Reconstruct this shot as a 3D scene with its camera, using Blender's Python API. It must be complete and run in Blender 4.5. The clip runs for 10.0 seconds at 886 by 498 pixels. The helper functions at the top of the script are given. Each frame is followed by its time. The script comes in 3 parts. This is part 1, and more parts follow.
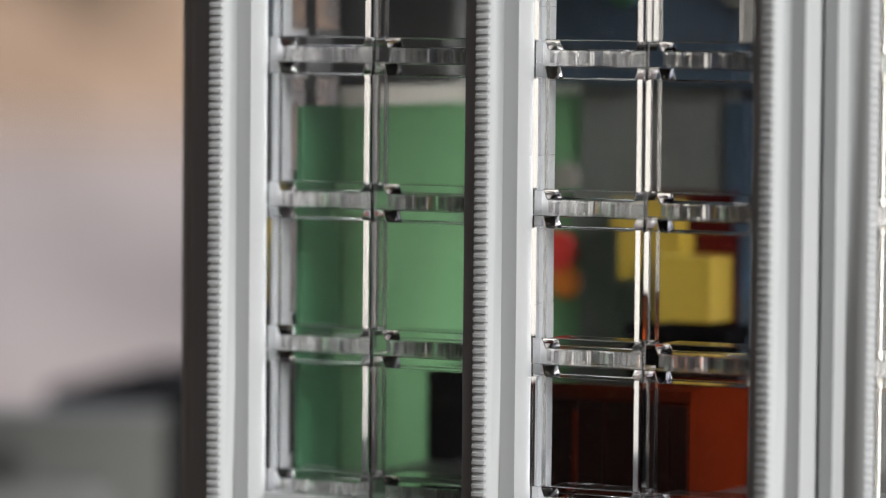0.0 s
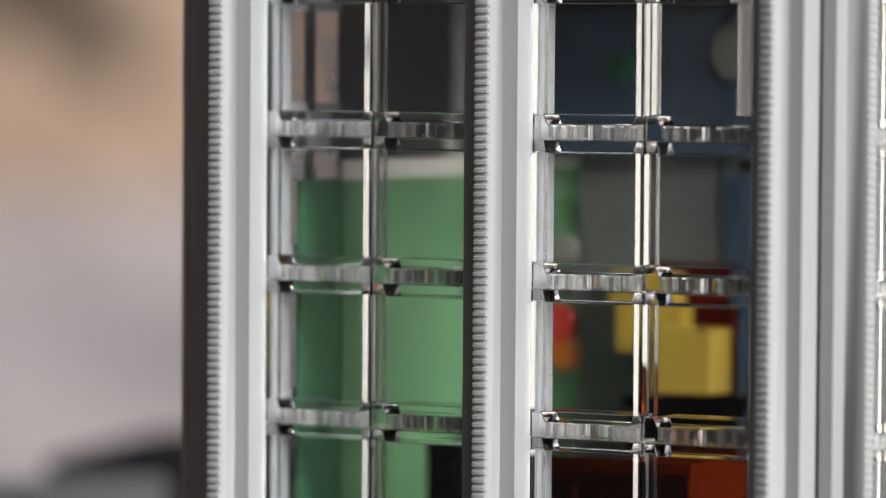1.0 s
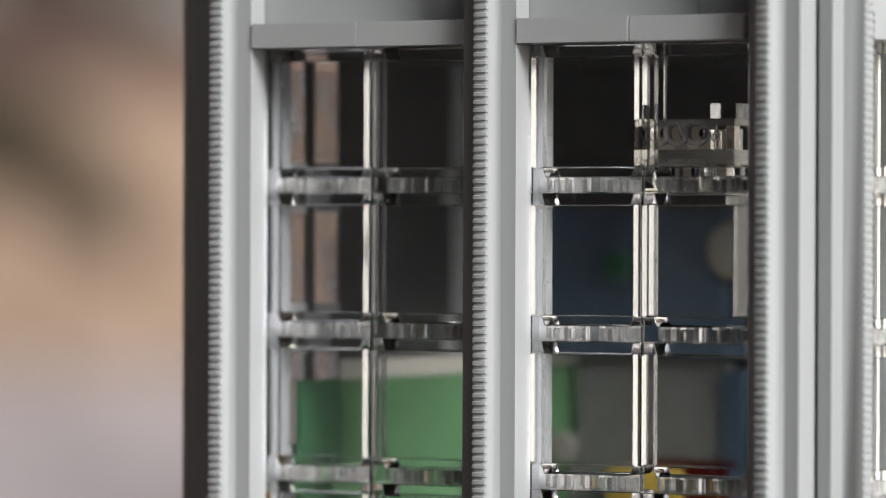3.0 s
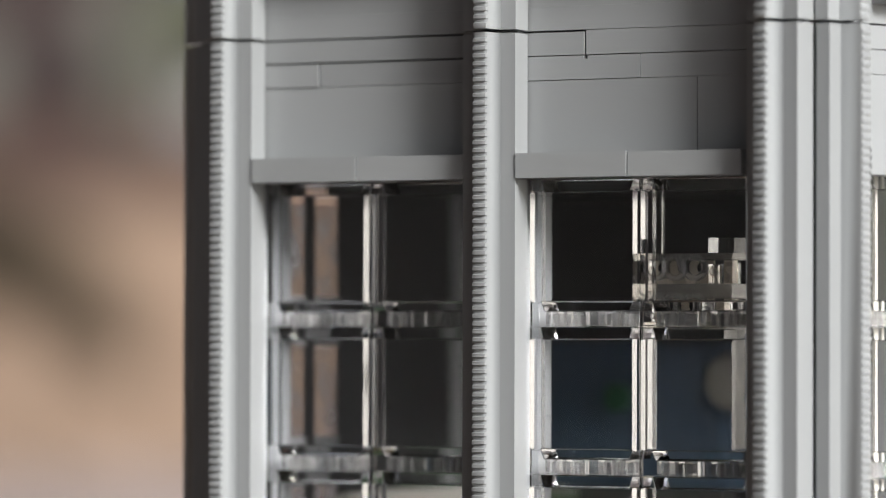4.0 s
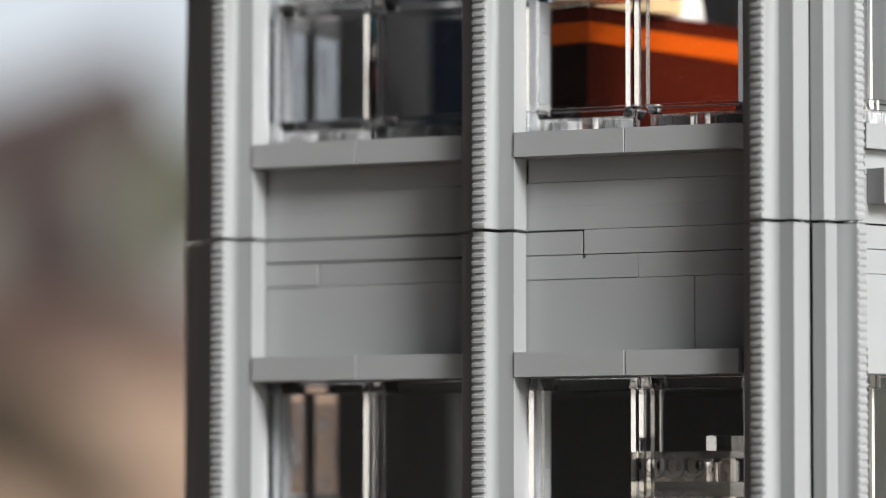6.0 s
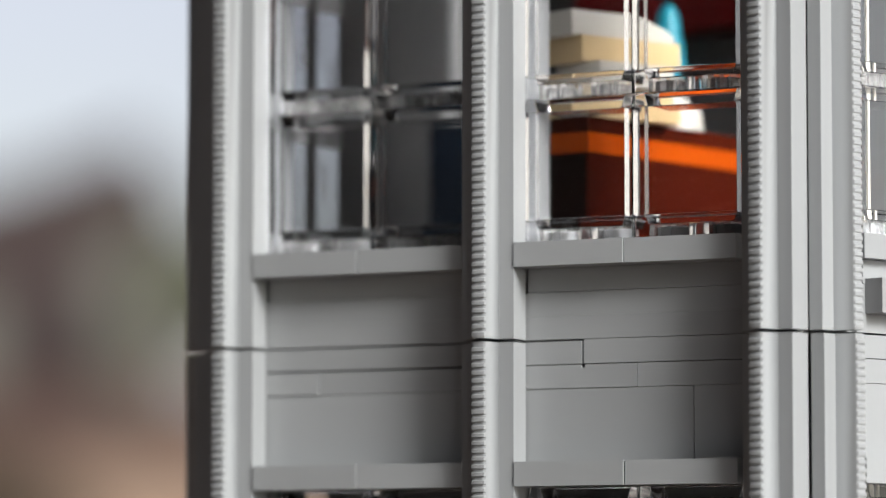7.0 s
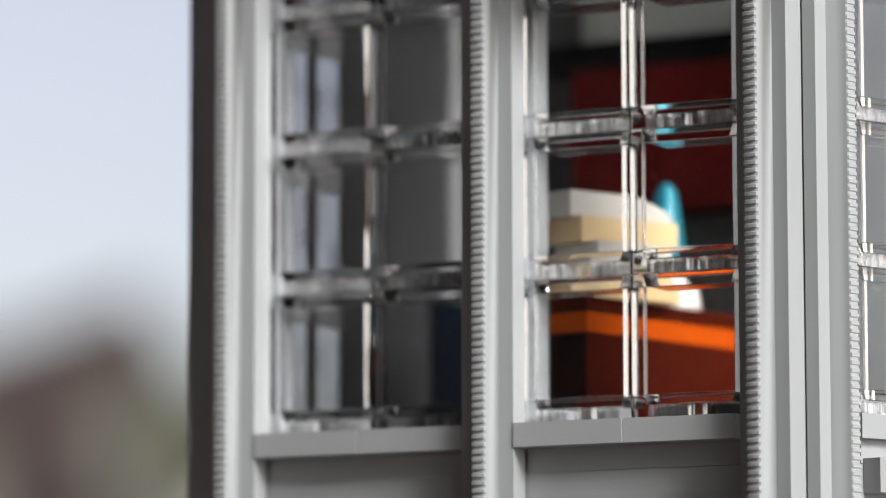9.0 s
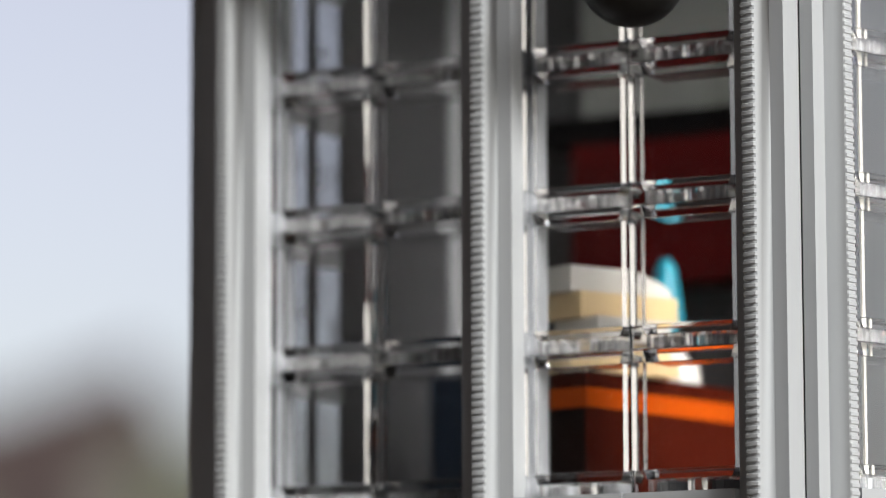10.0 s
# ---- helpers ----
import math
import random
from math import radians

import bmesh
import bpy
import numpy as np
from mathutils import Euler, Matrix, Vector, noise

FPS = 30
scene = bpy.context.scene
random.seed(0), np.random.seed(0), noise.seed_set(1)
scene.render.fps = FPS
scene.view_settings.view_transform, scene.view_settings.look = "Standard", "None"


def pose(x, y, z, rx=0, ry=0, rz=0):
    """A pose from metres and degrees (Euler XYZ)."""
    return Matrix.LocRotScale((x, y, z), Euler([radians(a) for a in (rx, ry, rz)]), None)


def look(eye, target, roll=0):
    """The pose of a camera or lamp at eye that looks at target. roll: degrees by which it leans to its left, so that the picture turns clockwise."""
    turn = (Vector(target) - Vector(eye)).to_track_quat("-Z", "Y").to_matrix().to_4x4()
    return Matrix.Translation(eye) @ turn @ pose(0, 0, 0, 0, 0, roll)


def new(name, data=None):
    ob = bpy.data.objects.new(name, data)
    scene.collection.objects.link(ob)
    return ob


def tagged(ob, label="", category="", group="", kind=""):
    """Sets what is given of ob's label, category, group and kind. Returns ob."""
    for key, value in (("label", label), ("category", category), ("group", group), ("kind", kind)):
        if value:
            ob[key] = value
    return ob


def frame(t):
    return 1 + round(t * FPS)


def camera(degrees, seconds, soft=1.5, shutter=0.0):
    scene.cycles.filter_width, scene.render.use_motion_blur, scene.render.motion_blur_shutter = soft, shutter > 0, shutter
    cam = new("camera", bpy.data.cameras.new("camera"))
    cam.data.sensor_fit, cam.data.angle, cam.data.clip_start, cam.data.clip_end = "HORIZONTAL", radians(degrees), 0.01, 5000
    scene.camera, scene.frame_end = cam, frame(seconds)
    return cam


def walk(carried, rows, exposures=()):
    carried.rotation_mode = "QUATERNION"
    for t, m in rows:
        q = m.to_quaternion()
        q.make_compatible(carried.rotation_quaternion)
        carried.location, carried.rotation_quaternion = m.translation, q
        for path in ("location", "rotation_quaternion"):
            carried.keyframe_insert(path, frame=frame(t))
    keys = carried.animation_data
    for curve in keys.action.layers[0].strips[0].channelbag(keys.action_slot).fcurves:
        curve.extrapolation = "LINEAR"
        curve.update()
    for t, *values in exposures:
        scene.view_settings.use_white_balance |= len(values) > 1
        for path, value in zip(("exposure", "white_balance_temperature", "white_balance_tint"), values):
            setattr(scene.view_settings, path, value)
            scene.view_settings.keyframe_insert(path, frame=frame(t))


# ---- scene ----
# Lengths of the tower in millimetres: u along its front, y inwards, z up from the table.
MM = 0.001
TABLE = 0.75
LIFT = 190.0  # height over the table of the datum of the path

cam = camera(2 * math.degrees(math.atan(784 / 7574)), 10.0, soft=1.0)
cam.data.dof.use_dof = True
cam.data.dof.focus_distance = 0.553
cam.data.dof.aperture_fstop = 10.7
# seconds, eye (mm), yaw to the left, pitch up, roll
PATH = [
    (0, 245.61, -492.31, 5.34, 27.744, -3.352, 0.552),
    (0.5, 245.91, -492.86, 6.08, 27.742, -2.924, 0.478),
    (1, 246.20, -493.41, 6.80, 27.741, -2.507, 0.412),
    (1.5, 246.55, -494.08, 7.66, 27.740, -2.002, 0.353),
    (2, 246.94, -494.81, 8.59, 27.739, -1.453, 0.301),
    (2.5, 247.33, -495.55, 9.51, 27.738, -0.904, 0.256),
    (4, 248.97, -498.65, 13.17, 27.734, 1.332, 0.146),
    (4.5, 249.43, -499.52, 14.16, 27.733, 1.947, 0.117),
    (5, 249.83, -500.28, 14.99, 27.732, 2.475, 0.089),
    (5.5, 250.23, -501.04, 15.82, 27.730, 3.001, 0.063),
    (7, 251.69, -503.81, 18.68, 27.727, 4.870, -0.014),
    (7.5, 252.11, -504.61, 19.48, 27.726, 5.401, -0.043),
    (8, 252.53, -505.39, 20.24, 27.724, 5.918, -0.074),
    (8.5, 252.90, -506.09, 20.91, 27.723, 6.375, -0.108),
    (9, 253.36, -506.96, 21.74, 27.722, 6.942, -0.146),
    (9.5, 253.77, -507.74, 22.46, 27.721, 7.441, -0.189),
    (10, 254.07, -508.31, 22.98, 27.720, 7.812, -0.237),
]


def eye_pose(x, y, z, yaw, pitch, roll):
    m = pose(x * MM, y * MM, TABLE + (z + LIFT) * MM, 90 + pitch, 0, yaw)
    return m @ pose(0, 0, 0, 0, 0, roll)


walk(cam, [(t, eye_pose(*p)) for t, *p in PATH], [(0.0, 1.2), (10.0, 1.2)])

# ---- daylight ----
SUN_EL, SUN_AZ = radians(27), radians(67)  # azimuth from -y towards +x
world = bpy.data.worlds.new("sky")
scene.world = world
world.use_nodes = True
wn, wl = world.node_tree.nodes, world.node_tree.links
sky = wn.new("ShaderNodeTexSky")
sky.sky_type, sky.sun_disc = "NISHITA", False
sky.sun_elevation, sky.sun_rotation = SUN_EL, math.pi - SUN_AZ
sky.air_density, sky.dust_density, sky.ozone_density = 1.0, 1.6, 1.0
pale = wn.new("ShaderNodeHueSaturation")  # thin high cloud takes most of the blue
pale.inputs["Saturation"].default_value = 0.45
pale.inputs["Hue"].default_value = 0.54
wl.new(sky.outputs[0], pale.inputs["Color"])
wl.new(pale.outputs[0], wn["Background"].inputs[0])
wn["Background"].inputs[1].default_value = 0.062
sun_dir = Vector((math.sin(SUN_AZ) * math.cos(SUN_EL), -math.cos(SUN_AZ) * math.cos(SUN_EL), math.sin(SUN_EL)))
sun = new("sun", bpy.data.lights.new("sun", "SUN"))
sun.data.energy, sun.data.angle, sun.data.color = 1.95, radians(20), (1.0, 0.985, 0.965)
sun.matrix_world = look(sun_dir * 20, (0, 0, 0))


# ---- materials ----
def material(name, color, rough=0.4, spread=0.06, scale=300.0, bump=0.03, metal=0.0, second=None, coat=0.0):
    """Paint or plastic with a fine grain, broad blotches and a little difference from piece to piece."""
    m = bpy.data.materials.new(name)
    m.use_nodes = True
    n, l = m.node_tree.nodes, m.node_tree.links
    b = n["Principled BSDF"]
    co = n.new("ShaderNodeTexCoord")
    big, small = n.new("ShaderNodeTexNoise"), n.new("ShaderNodeTexNoise")
    big.inputs["Scale"].default_value, big.inputs["Detail"].default_value = scale * 0.12, 4
    small.inputs["Scale"].default_value, small.inputs["Detail"].default_value = scale * 3, 3
    for t in (big, small):
        l.new(co.outputs["Object"], t.inputs["Vector"])
    info = n.new("ShaderNodeObjectInfo")
    add = n.new("ShaderNodeMath")
    add.operation = "ADD"
    l.new(big.outputs["Fac"], add.inputs[0])
    half = n.new("ShaderNodeMath")
    half.operation, half.inputs[1].default_value = "MULTIPLY", 0.5
    l.new(info.outputs["Random"], half.inputs[0])
    l.new(half.outputs[0], add.inputs[1])
    ramp = n.new("ShaderNodeValToRGB")
    ramp.color_ramp.elements[0].position, ramp.color_ramp.elements[1].position = 0.35, 1.0
    dark = second or [c * (1 - spread) for c in color]
    lite = [min(1, c * (1 + spread)) for c in color]
    ramp.color_ramp.elements[0].color, ramp.color_ramp.elements[1].color = (*dark, 1), (*lite, 1)
    l.new(add.outputs[0], ramp.inputs[0])
    l.new(ramp.outputs[0], b.inputs["Base Color"])
    rr = n.new("ShaderNodeMapRange")
    rr.inputs["To Min"].default_value, rr.inputs["To Max"].default_value = rough * 0.8, min(1, rough * 1.25)
    l.new(small.outputs["Fac"], rr.inputs["Value"])
    l.new(rr.outputs[0], b.inputs["Roughness"])
    bp = n.new("ShaderNodeBump")
    bp.inputs["Strength"].default_value, bp.inputs["Distance"].default_value = bump, 0.3 / scale
    l.new(small.outputs["Fac"], bp.inputs["Height"])
    l.new(bp.outputs[0], b.inputs["Normal"])
    b.inputs["Metallic"].default_value, b.inputs["Coat Weight"].default_value = metal, coat
    return m


def clear_plastic(name, color=(0.93, 0.93, 0.94), rough=0.015, through_light=1.0):
    m = bpy.data.materials.new(name)
    m.use_nodes = True
    n, l = m.node_tree.nodes, m.node_tree.links
    b = n["Principled BSDF"]
    b.inputs["Base Color"].default_value = (*color, 1)
    b.inputs["Transmission Weight"].default_value = through_light
    b.inputs["IOR"].default_value = 1.5
    co, no = n.new("ShaderNodeTexCoord"), n.new("ShaderNodeTexNoise")
    no.inputs["Scale"].default_value, no.inputs["Detail"].default_value = 180, 2
    l.new(co.outputs["Object"], no.inputs["Vector"])
    rr = n.new("ShaderNodeMapRange")
    rr.inputs["From Min"].default_value, rr.inputs["From Max"].default_value = 0.45, 0.8
    rr.inputs["To Min"].default_value, rr.inputs["To Max"].default_value = rough, rough * 4
    l.new(no.outputs["Fac"], rr.inputs["Value"])
    l.new(rr.outputs[0], b.inputs["Roughness"])
    return m


GREY = material("light grey plastic", (0.315, 0.328, 0.337), 0.32, 0.05, 300, 0.02)
BOXGREY = material("mid grey plastic", (0.17, 0.175, 0.168), 0.5, 0.1, 60)
INNERGREY = material("grey plastic", (0.3, 0.305, 0.31), 0.4)
SLATE = material("slate grey plastic", (0.1, 0.102, 0.097), 0.4)
# paler grey for the part of the back wall that catches light
LITGREY = material("lit grey plastic", (0.2, 0.205, 0.19), 0.4)
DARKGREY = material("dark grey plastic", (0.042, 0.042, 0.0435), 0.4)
CLEAR = clear_plastic("clear plastic")
SCUFFED = clear_plastic("scuffed clear plastic", (0.95, 0.95, 0.95), 0.05, 0.88)
CLEARORANGE = clear_plastic("clear orange plastic", (0.95, 0.16, 0.02), 0.05)
FROSTED = clear_plastic("frosted clear plastic", (0.86, 0.82, 0.75), 0.08, 0.85)
MILKY = clear_plastic("milky plastic", (0.85, 0.77, 0.65), 0.25, 0.3)
SMOKY = clear_plastic("smoky clear plastic", (0.54, 0.55, 0.56), 0.1)
GREEN = material("green plastic", (0.105, 0.225, 0.11), 0.35)
DEEPGREEN = material("dark green plastic", (0.05, 0.15, 0.075), 0.35)
POOLGREEN = material("deep green plastic", (0.012, 0.07, 0.035), 0.4)
# the brown of the desk and counter with front-face shade put in
SHADEDBROWN = material("shaded brown plastic", (0.009, 0.0025, 0.0018), 0.3)
WHITE = material("white plastic", (0.55, 0.53, 0.48), 0.35)
CREAM = material("tan plastic", (0.6, 0.435, 0.22), 0.35)
DESKBROWN = material("dark reddish brown plastic", (0.042, 0.0045, 0.001), 0.6)
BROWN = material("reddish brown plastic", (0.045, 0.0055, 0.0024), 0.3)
RED = material("red plastic", (0.45, 0.02, 0.02), 0.3)
DARKRED = material("dark red plastic", (0.045, 0.003, 0.003), 0.35)
ORANGE = material("orange plastic", (0.37, 0.055, 0.003), 0.3)
AMBER = material("amber plastic", (0.5, 0.13, 0.01), 0.3)
YELLOW = material("yellow plastic", (0.31, 0.215, 0.028), 0.3)
PUTTY = material("grey beige plastic", (0.2, 0.187, 0.165), 0.5)
CLOTH = material("black cloth", (0.01, 0.01, 0.011), 1.0, 0.3, 400, 0.3)
CLOTH.node_tree.nodes["Principled BSDF"].inputs["Specular IOR Level"].default_value = 0.05
BLACK = material("black plastic", (0.002, 0.002, 0.0022), 0.35)
CHARCOAL = material("charcoal plastic", (0.006, 0.0055, 0.005), 0.45)
CHARCOAL.node_tree.nodes["Principled BSDF"].inputs["Specular IOR Level"].default_value = 0.2
BLUE = material("dark blue plastic", (0.034, 0.058, 0.09), 0.35)
NAVY = material("navy plastic", (0.005, 0.0105, 0.02), 0.4)
for dull in (DESKBROWN, DARKRED, BROWN, SHADEDBROWN, BLACK, ORANGE, NAVY):
    dull.node_tree.nodes["Principled BSDF"].inputs["Specular IOR Level"].default_value = 0.0
TEAL = material("teal plastic", (0.0, 0.2, 0.27), 0.35)
TABLEWOOD = material("table wood", (0.1, 0.062, 0.036), 0.5, 0.2, 20)
CONCRETE = material("pale paving", (0.38, 0.325, 0.305), 0.85, 0.3, 12, 0.3, second=(0.045, 0.035, 0.03))
ruts = CONCRETE.node_tree.nodes.new("ShaderNodeMapping")  # worn tracks along the drive
ruts.vector_type = "TEXTURE"
ruts.inputs["Rotation"].default_value = (0, 0, radians(34))
ruts.inputs["Scale"].default_value = (1, 12, 1)
for link in [k for k in CONCRETE.node_tree.links if k.from_node.type == "TEX_COORD"]:
    CONCRETE.node_tree.links.new(ruts.outputs[0], link.to_socket)
CONCRETE.node_tree.links.new(next(k for k in CONCRETE.node_tree.nodes if k.type == "TEX_COORD").outputs["Object"], ruts.inputs[0])
# pale stone for the added reflectors, bright enough to whiten the window uprights
BOUNCESTONE = material("pale limestone", (0.68, 0.655, 0.6), 0.8, 0.12, 6, 0.2)
PLASTER = material("tan render", (0.27, 0.19, 0.135), 0.9, 0.2, 6, 0.3)
HOUSEWALL = material("grey green render", (0.175, 0.172, 0.147), 0.9, 0.2, 6, 0.3)
ROOFTILE = material("brown roof tile", (0.03, 0.019, 0.017), 0.8, 0.3, 8, 0.3)
PALE = material("pale render", (0.4, 0.41, 0.41), 0.9, 0.15, 6, 0.2)
EARTH = material("brown brick", (0.06, 0.035, 0.027), 0.85, 0.25, 8, 0.3)
PALELEAF = material("grey green leaves", (0.19, 0.2, 0.125), 0.6, 0.3, 8)
MAROON = material("maroon door paint", (0.022, 0.0055, 0.0055), 0.5, 0.2, 10)
LEAF = material("dark leaves", (0.06, 0.044, 0.026), 0.6, 0.4, 8)
# colours of the unseen walls and ceiling added to block light
GREYBLOCKER = material("grey blocker paint", (0.08, 0.08, 0.08), 0.8, 0.05, 8, 0.2)
DARKBLOCKER = material("dark blocker boards", (0.018, 0.014, 0.012), 0.8, 0.2, 8, 0.2)


# ---- mesh helpers ----
def add_box(bm, x0, x1, y0, y1, z0, z1, m=None):
    v = [bm.verts.new((x, y, z)) for z in (z0, z1) for y in (y0, y1) for x in (x0, x1)]
    f = [bm.faces.new([v[i] for i in q]) for q in ((0, 2, 3, 1), (4, 5, 7, 6), (0, 1, 5, 4), (2, 6, 7, 3), (0, 4, 6, 2), (1, 3, 7, 5))]
    if m is not None:
        bmesh.ops.transform(bm, matrix=m, verts=v)
    return v, f


def soften(bm, width, segments=2):
    edges = [e for e in bm.edges if len(e.link_faces) == 2 and e.calc_face_angle() > 0.5]
    bmesh.ops.bevel(bm, geom=edges, offset=width, segments=segments, affect="EDGES", profile=0.5, clamp_overlap=True)


def box(x0, x1, y0, y1, z0, z1, width=0.15):
    bm = bmesh.new()
    add_box(bm, x0, x1, y0, y1, z0, z1)
    if width:
        soften(bm, width)
    return bm


def prism(points, z0, z1):
    """An upright solid on an outline given counterclockwise."""
    bm = bmesh.new()
    lo, hi = ([bm.verts.new((x, y, z)) for x, y in points] for z in (z0, z1))
    bm.faces.new(lo[::-1])
    bm.faces.new(hi)
    for i in range(len(points)):
        j = (i + 1) % len(points)
        bm.faces.new((lo[i], lo[j], hi[j], hi[i]))
    return bm


def lathe(profile, steps=32):
    """A solid of revolution about z from (radius, height) pairs."""
    bm = bmesh.new()
    rings = [[bm.verts.new((r * math.cos(a), r * math.sin(a), z)) for a in (2 * math.pi * i / steps for i in range(steps))] for r, z in profile]
    for a, b in zip(rings, rings[1:]):
        for i in range(steps):
            j = (i + 1) % steps
            bm.faces.new((a[i], a[j], b[j], b[i]))
    bm.faces.new(rings[0][::-1])
    bm.faces.new(rings[-1])
    return bm


def to_mesh(name, bm, mat, unit=MM, smooth=35):
    bmesh.ops.scale(bm, vec=(unit,) * 3, verts=bm.verts)
    bmesh.ops.recalc_face_normals(bm, faces=bm.faces)
    me = bpy.data.meshes.new(name)
    bm.to_mesh(me)
    bm.free()
    me.materials.append(mat)
    me.polygons.foreach_set("use_smooth", [True] * len(me.polygons))
    me.set_sharp_from_angle(angle=radians(smooth))
    return me


def harden(me):
    """Keep the flat faces flat and let only the rounded edges turn from one to the next."""
    flat = [max(abs(c) for c in p.normal) > 0.9999 for p in me.polygons]
    turn, lead = {}, {}
    for p, f in zip(me.polygons, flat):
        for v in p.vertices:
            d = lead if f else turn
            d[v] = d.get(v, Vector()) + p.normal
    normals = []
    for p, f in zip(me.polygons, flat):
        for v in p.vertices:
            if f:
                normals.append(p.normal.copy())
            else:
                normals.append((lead[v] if v in lead else turn[v]).normalized())
    me.set_sharp_from_angle(angle=radians(180))
    me.normals_split_custom_set(normals)
    return me


def piece(name, me, parent, m=None, label=""):
    ob = new(name, me)
    ob.parent = parent
    if m is not None:
        ob.matrix_local = m
    return tagged(ob, label)


def part(name, bm, mat, parent, label="", m=None, unit=MM):
    return piece(name, to_mesh(name, bm, mat, unit), parent, m, label)


def place(x, y, z, turn=0.0):
    """A pose on the tower, in millimetres."""
    return pose(x * MM, y * MM, z * MM, 0, 0, turn)


def thing(name, x, y, z, label, category, group="", kind="", turn=0.0):
    """An empty at a thing's base; x, y, z in millimetres of the tower, z over the datum."""
    ob = new(name)
    ob.empty_display_size = 0.01
    ob.matrix_world = Matrix.Translation((0, 0, TABLE + LIFT * MM)) @ place(x, y, z, turn)
    return tagged(ob, label, category, group, kind)


# ---- the tower ----
tower = new("model_tower")
tower.location = (0, 0, TABLE)
tagged(tower, "light grey toy brick tower with clear window panels and toothed ribs", "model building")
Z = LIFT
LOWER_ROWS = [16.1 - 19.2 * k for k in range(5)]
UPPER_ROWS = [67.3 + 19.2 * k for k in range(6)]
BASE, TOP = -LIFT, 182.5
SEAM = 54.4


def panel_mesh():
    """A clear window panel: hollow base, front pane, two side supports and a top with hollow studs."""
    xs, ys, zs = (0, 1.35, 14.45, 15.8), (0, 1.0, 7.8), (0, 2.0, 3.2, 17.5, 19.1)

    def full(i, j, k):
        if not (0 <= i < 3 and 0 <= j < 2 and 0 <= k < 4):
            return False
        if k == 0:
            return j == 0
        if k == 2:
            return j == 0
        return i == 1 or j == 0

    bm = bmesh.new()
    grid = {}

    def vert(i, j, k):
        if (i, j, k) not in grid:
            grid[i, j, k] = bm.verts.new((xs[i], ys[j], zs[k]))
        return grid[i, j, k]

    for i in range(3):
        for j in range(2):
            for k in range(4):
                if not full(i, j, k):
                    continue
                for d, q in (((-1, 0, 0), ((0, 0, 0), (0, 0, 1), (0, 1, 1), (0, 1, 0))), ((1, 0, 0), ((1, 0, 0), (1, 1, 0), (1, 1, 1), (1, 0, 1))),
                             ((0, -1, 0), ((0, 0, 0), (1, 0, 0), (1, 0, 1), (0, 0, 1))), ((0, 1, 0), ((0, 1, 0), (0, 1, 1), (1, 1, 1), (1, 1, 0))),
                             ((0, 0, -1), ((0, 0, 0), (0, 1, 0), (1, 1, 0), (1, 0, 0))), ((0, 0, 1), ((0, 0, 1), (1, 0, 1), (1, 1, 1), (0, 1, 1)))):
                    if not full(i + d[0], j + d[1], k + d[2]):
                        bm.faces.new([vert(i + a, j + b, k + c) for a, b, c in q])
    for (i, j, k), v in grid.items():  # base and top ends slanted to turn bright reflections away from the crossings
        if j > 0 and i in (1, 2) and k in (1, 3):
            v.co.x += 0.5 if i == 1 else -0.5
    for x, y in ((0.0, 2.25), (14.45, 3.3)):
        add_box(bm, x, x + 1.35, 1.015, y, 3.0, 17.7)
    for upright, width in ((True, 0.26), (False, 0.16)):
        edges = [e for e in bm.edges if len(e.link_faces) == 2 and e.calc_face_angle() > 1.2 and (abs(e.verts[0].co.z - e.verts[1].co.z) > 2) == upright]
        bmesh.ops.bevel(bm, geom=edges, offset=width, segments=4 if upright else 2, affect="EDGES", profile=0.5, clamp_overlap=True)
    return harden(to_mesh("window_panel", bm, CLEAR, MM, 30))


PANEL = panel_mesh()
ring = lathe([(1.55, 0), (2.4, 0), (2.4, 1.5), (2.25, 1.65), (1.7, 1.65), (1.55, 1.5), (1.55, 0.01)], 20)
for f in [f for f in ring.faces if len(f.verts) > 4]:
    ring.faces.remove(f)
CLEAR_STUD = to_mesh("stud", ring, SCUFFED, MM, 30)
bm = bmesh.new()
rib_chance = random.Random(3)
for x in (2.0, 3.6, 5.2, 9.6, 11.2, 12.9):
    x += rib_chance.uniform(-0.25, 0.25)
    add_box(bm, x, x + rib_chance.uniform(0.4, 0.9), 1.3, rib_chance.uniform(3.5, 7.0), 0.25, 1.97)
soften(bm, 0.08, 1)
CLEAR_RIBS = to_mesh("rib", bm, SCUFFED, MM, 30)
CLEAR_PIN = to_mesh("pin", lathe([(1.5, 0.1), (1.5, 1.95)], 16), SCUFFED, MM, 30)


def window_panel(m, shade=False):
    ob = piece("window_panel", PANEL, tower, m, "clear plastic window panel")
    ob.visible_shadow = shade
    for name, me, x, z in (("stud", CLEAR_STUD, 3.95, 19.13), ("stud", CLEAR_STUD, 11.85, 19.13), ("pin", CLEAR_PIN, 7.9, 0)):
        piece(name, me, ob, place(x, 3.9, z))
    piece("rib", CLEAR_RIBS, ob)
    return ob


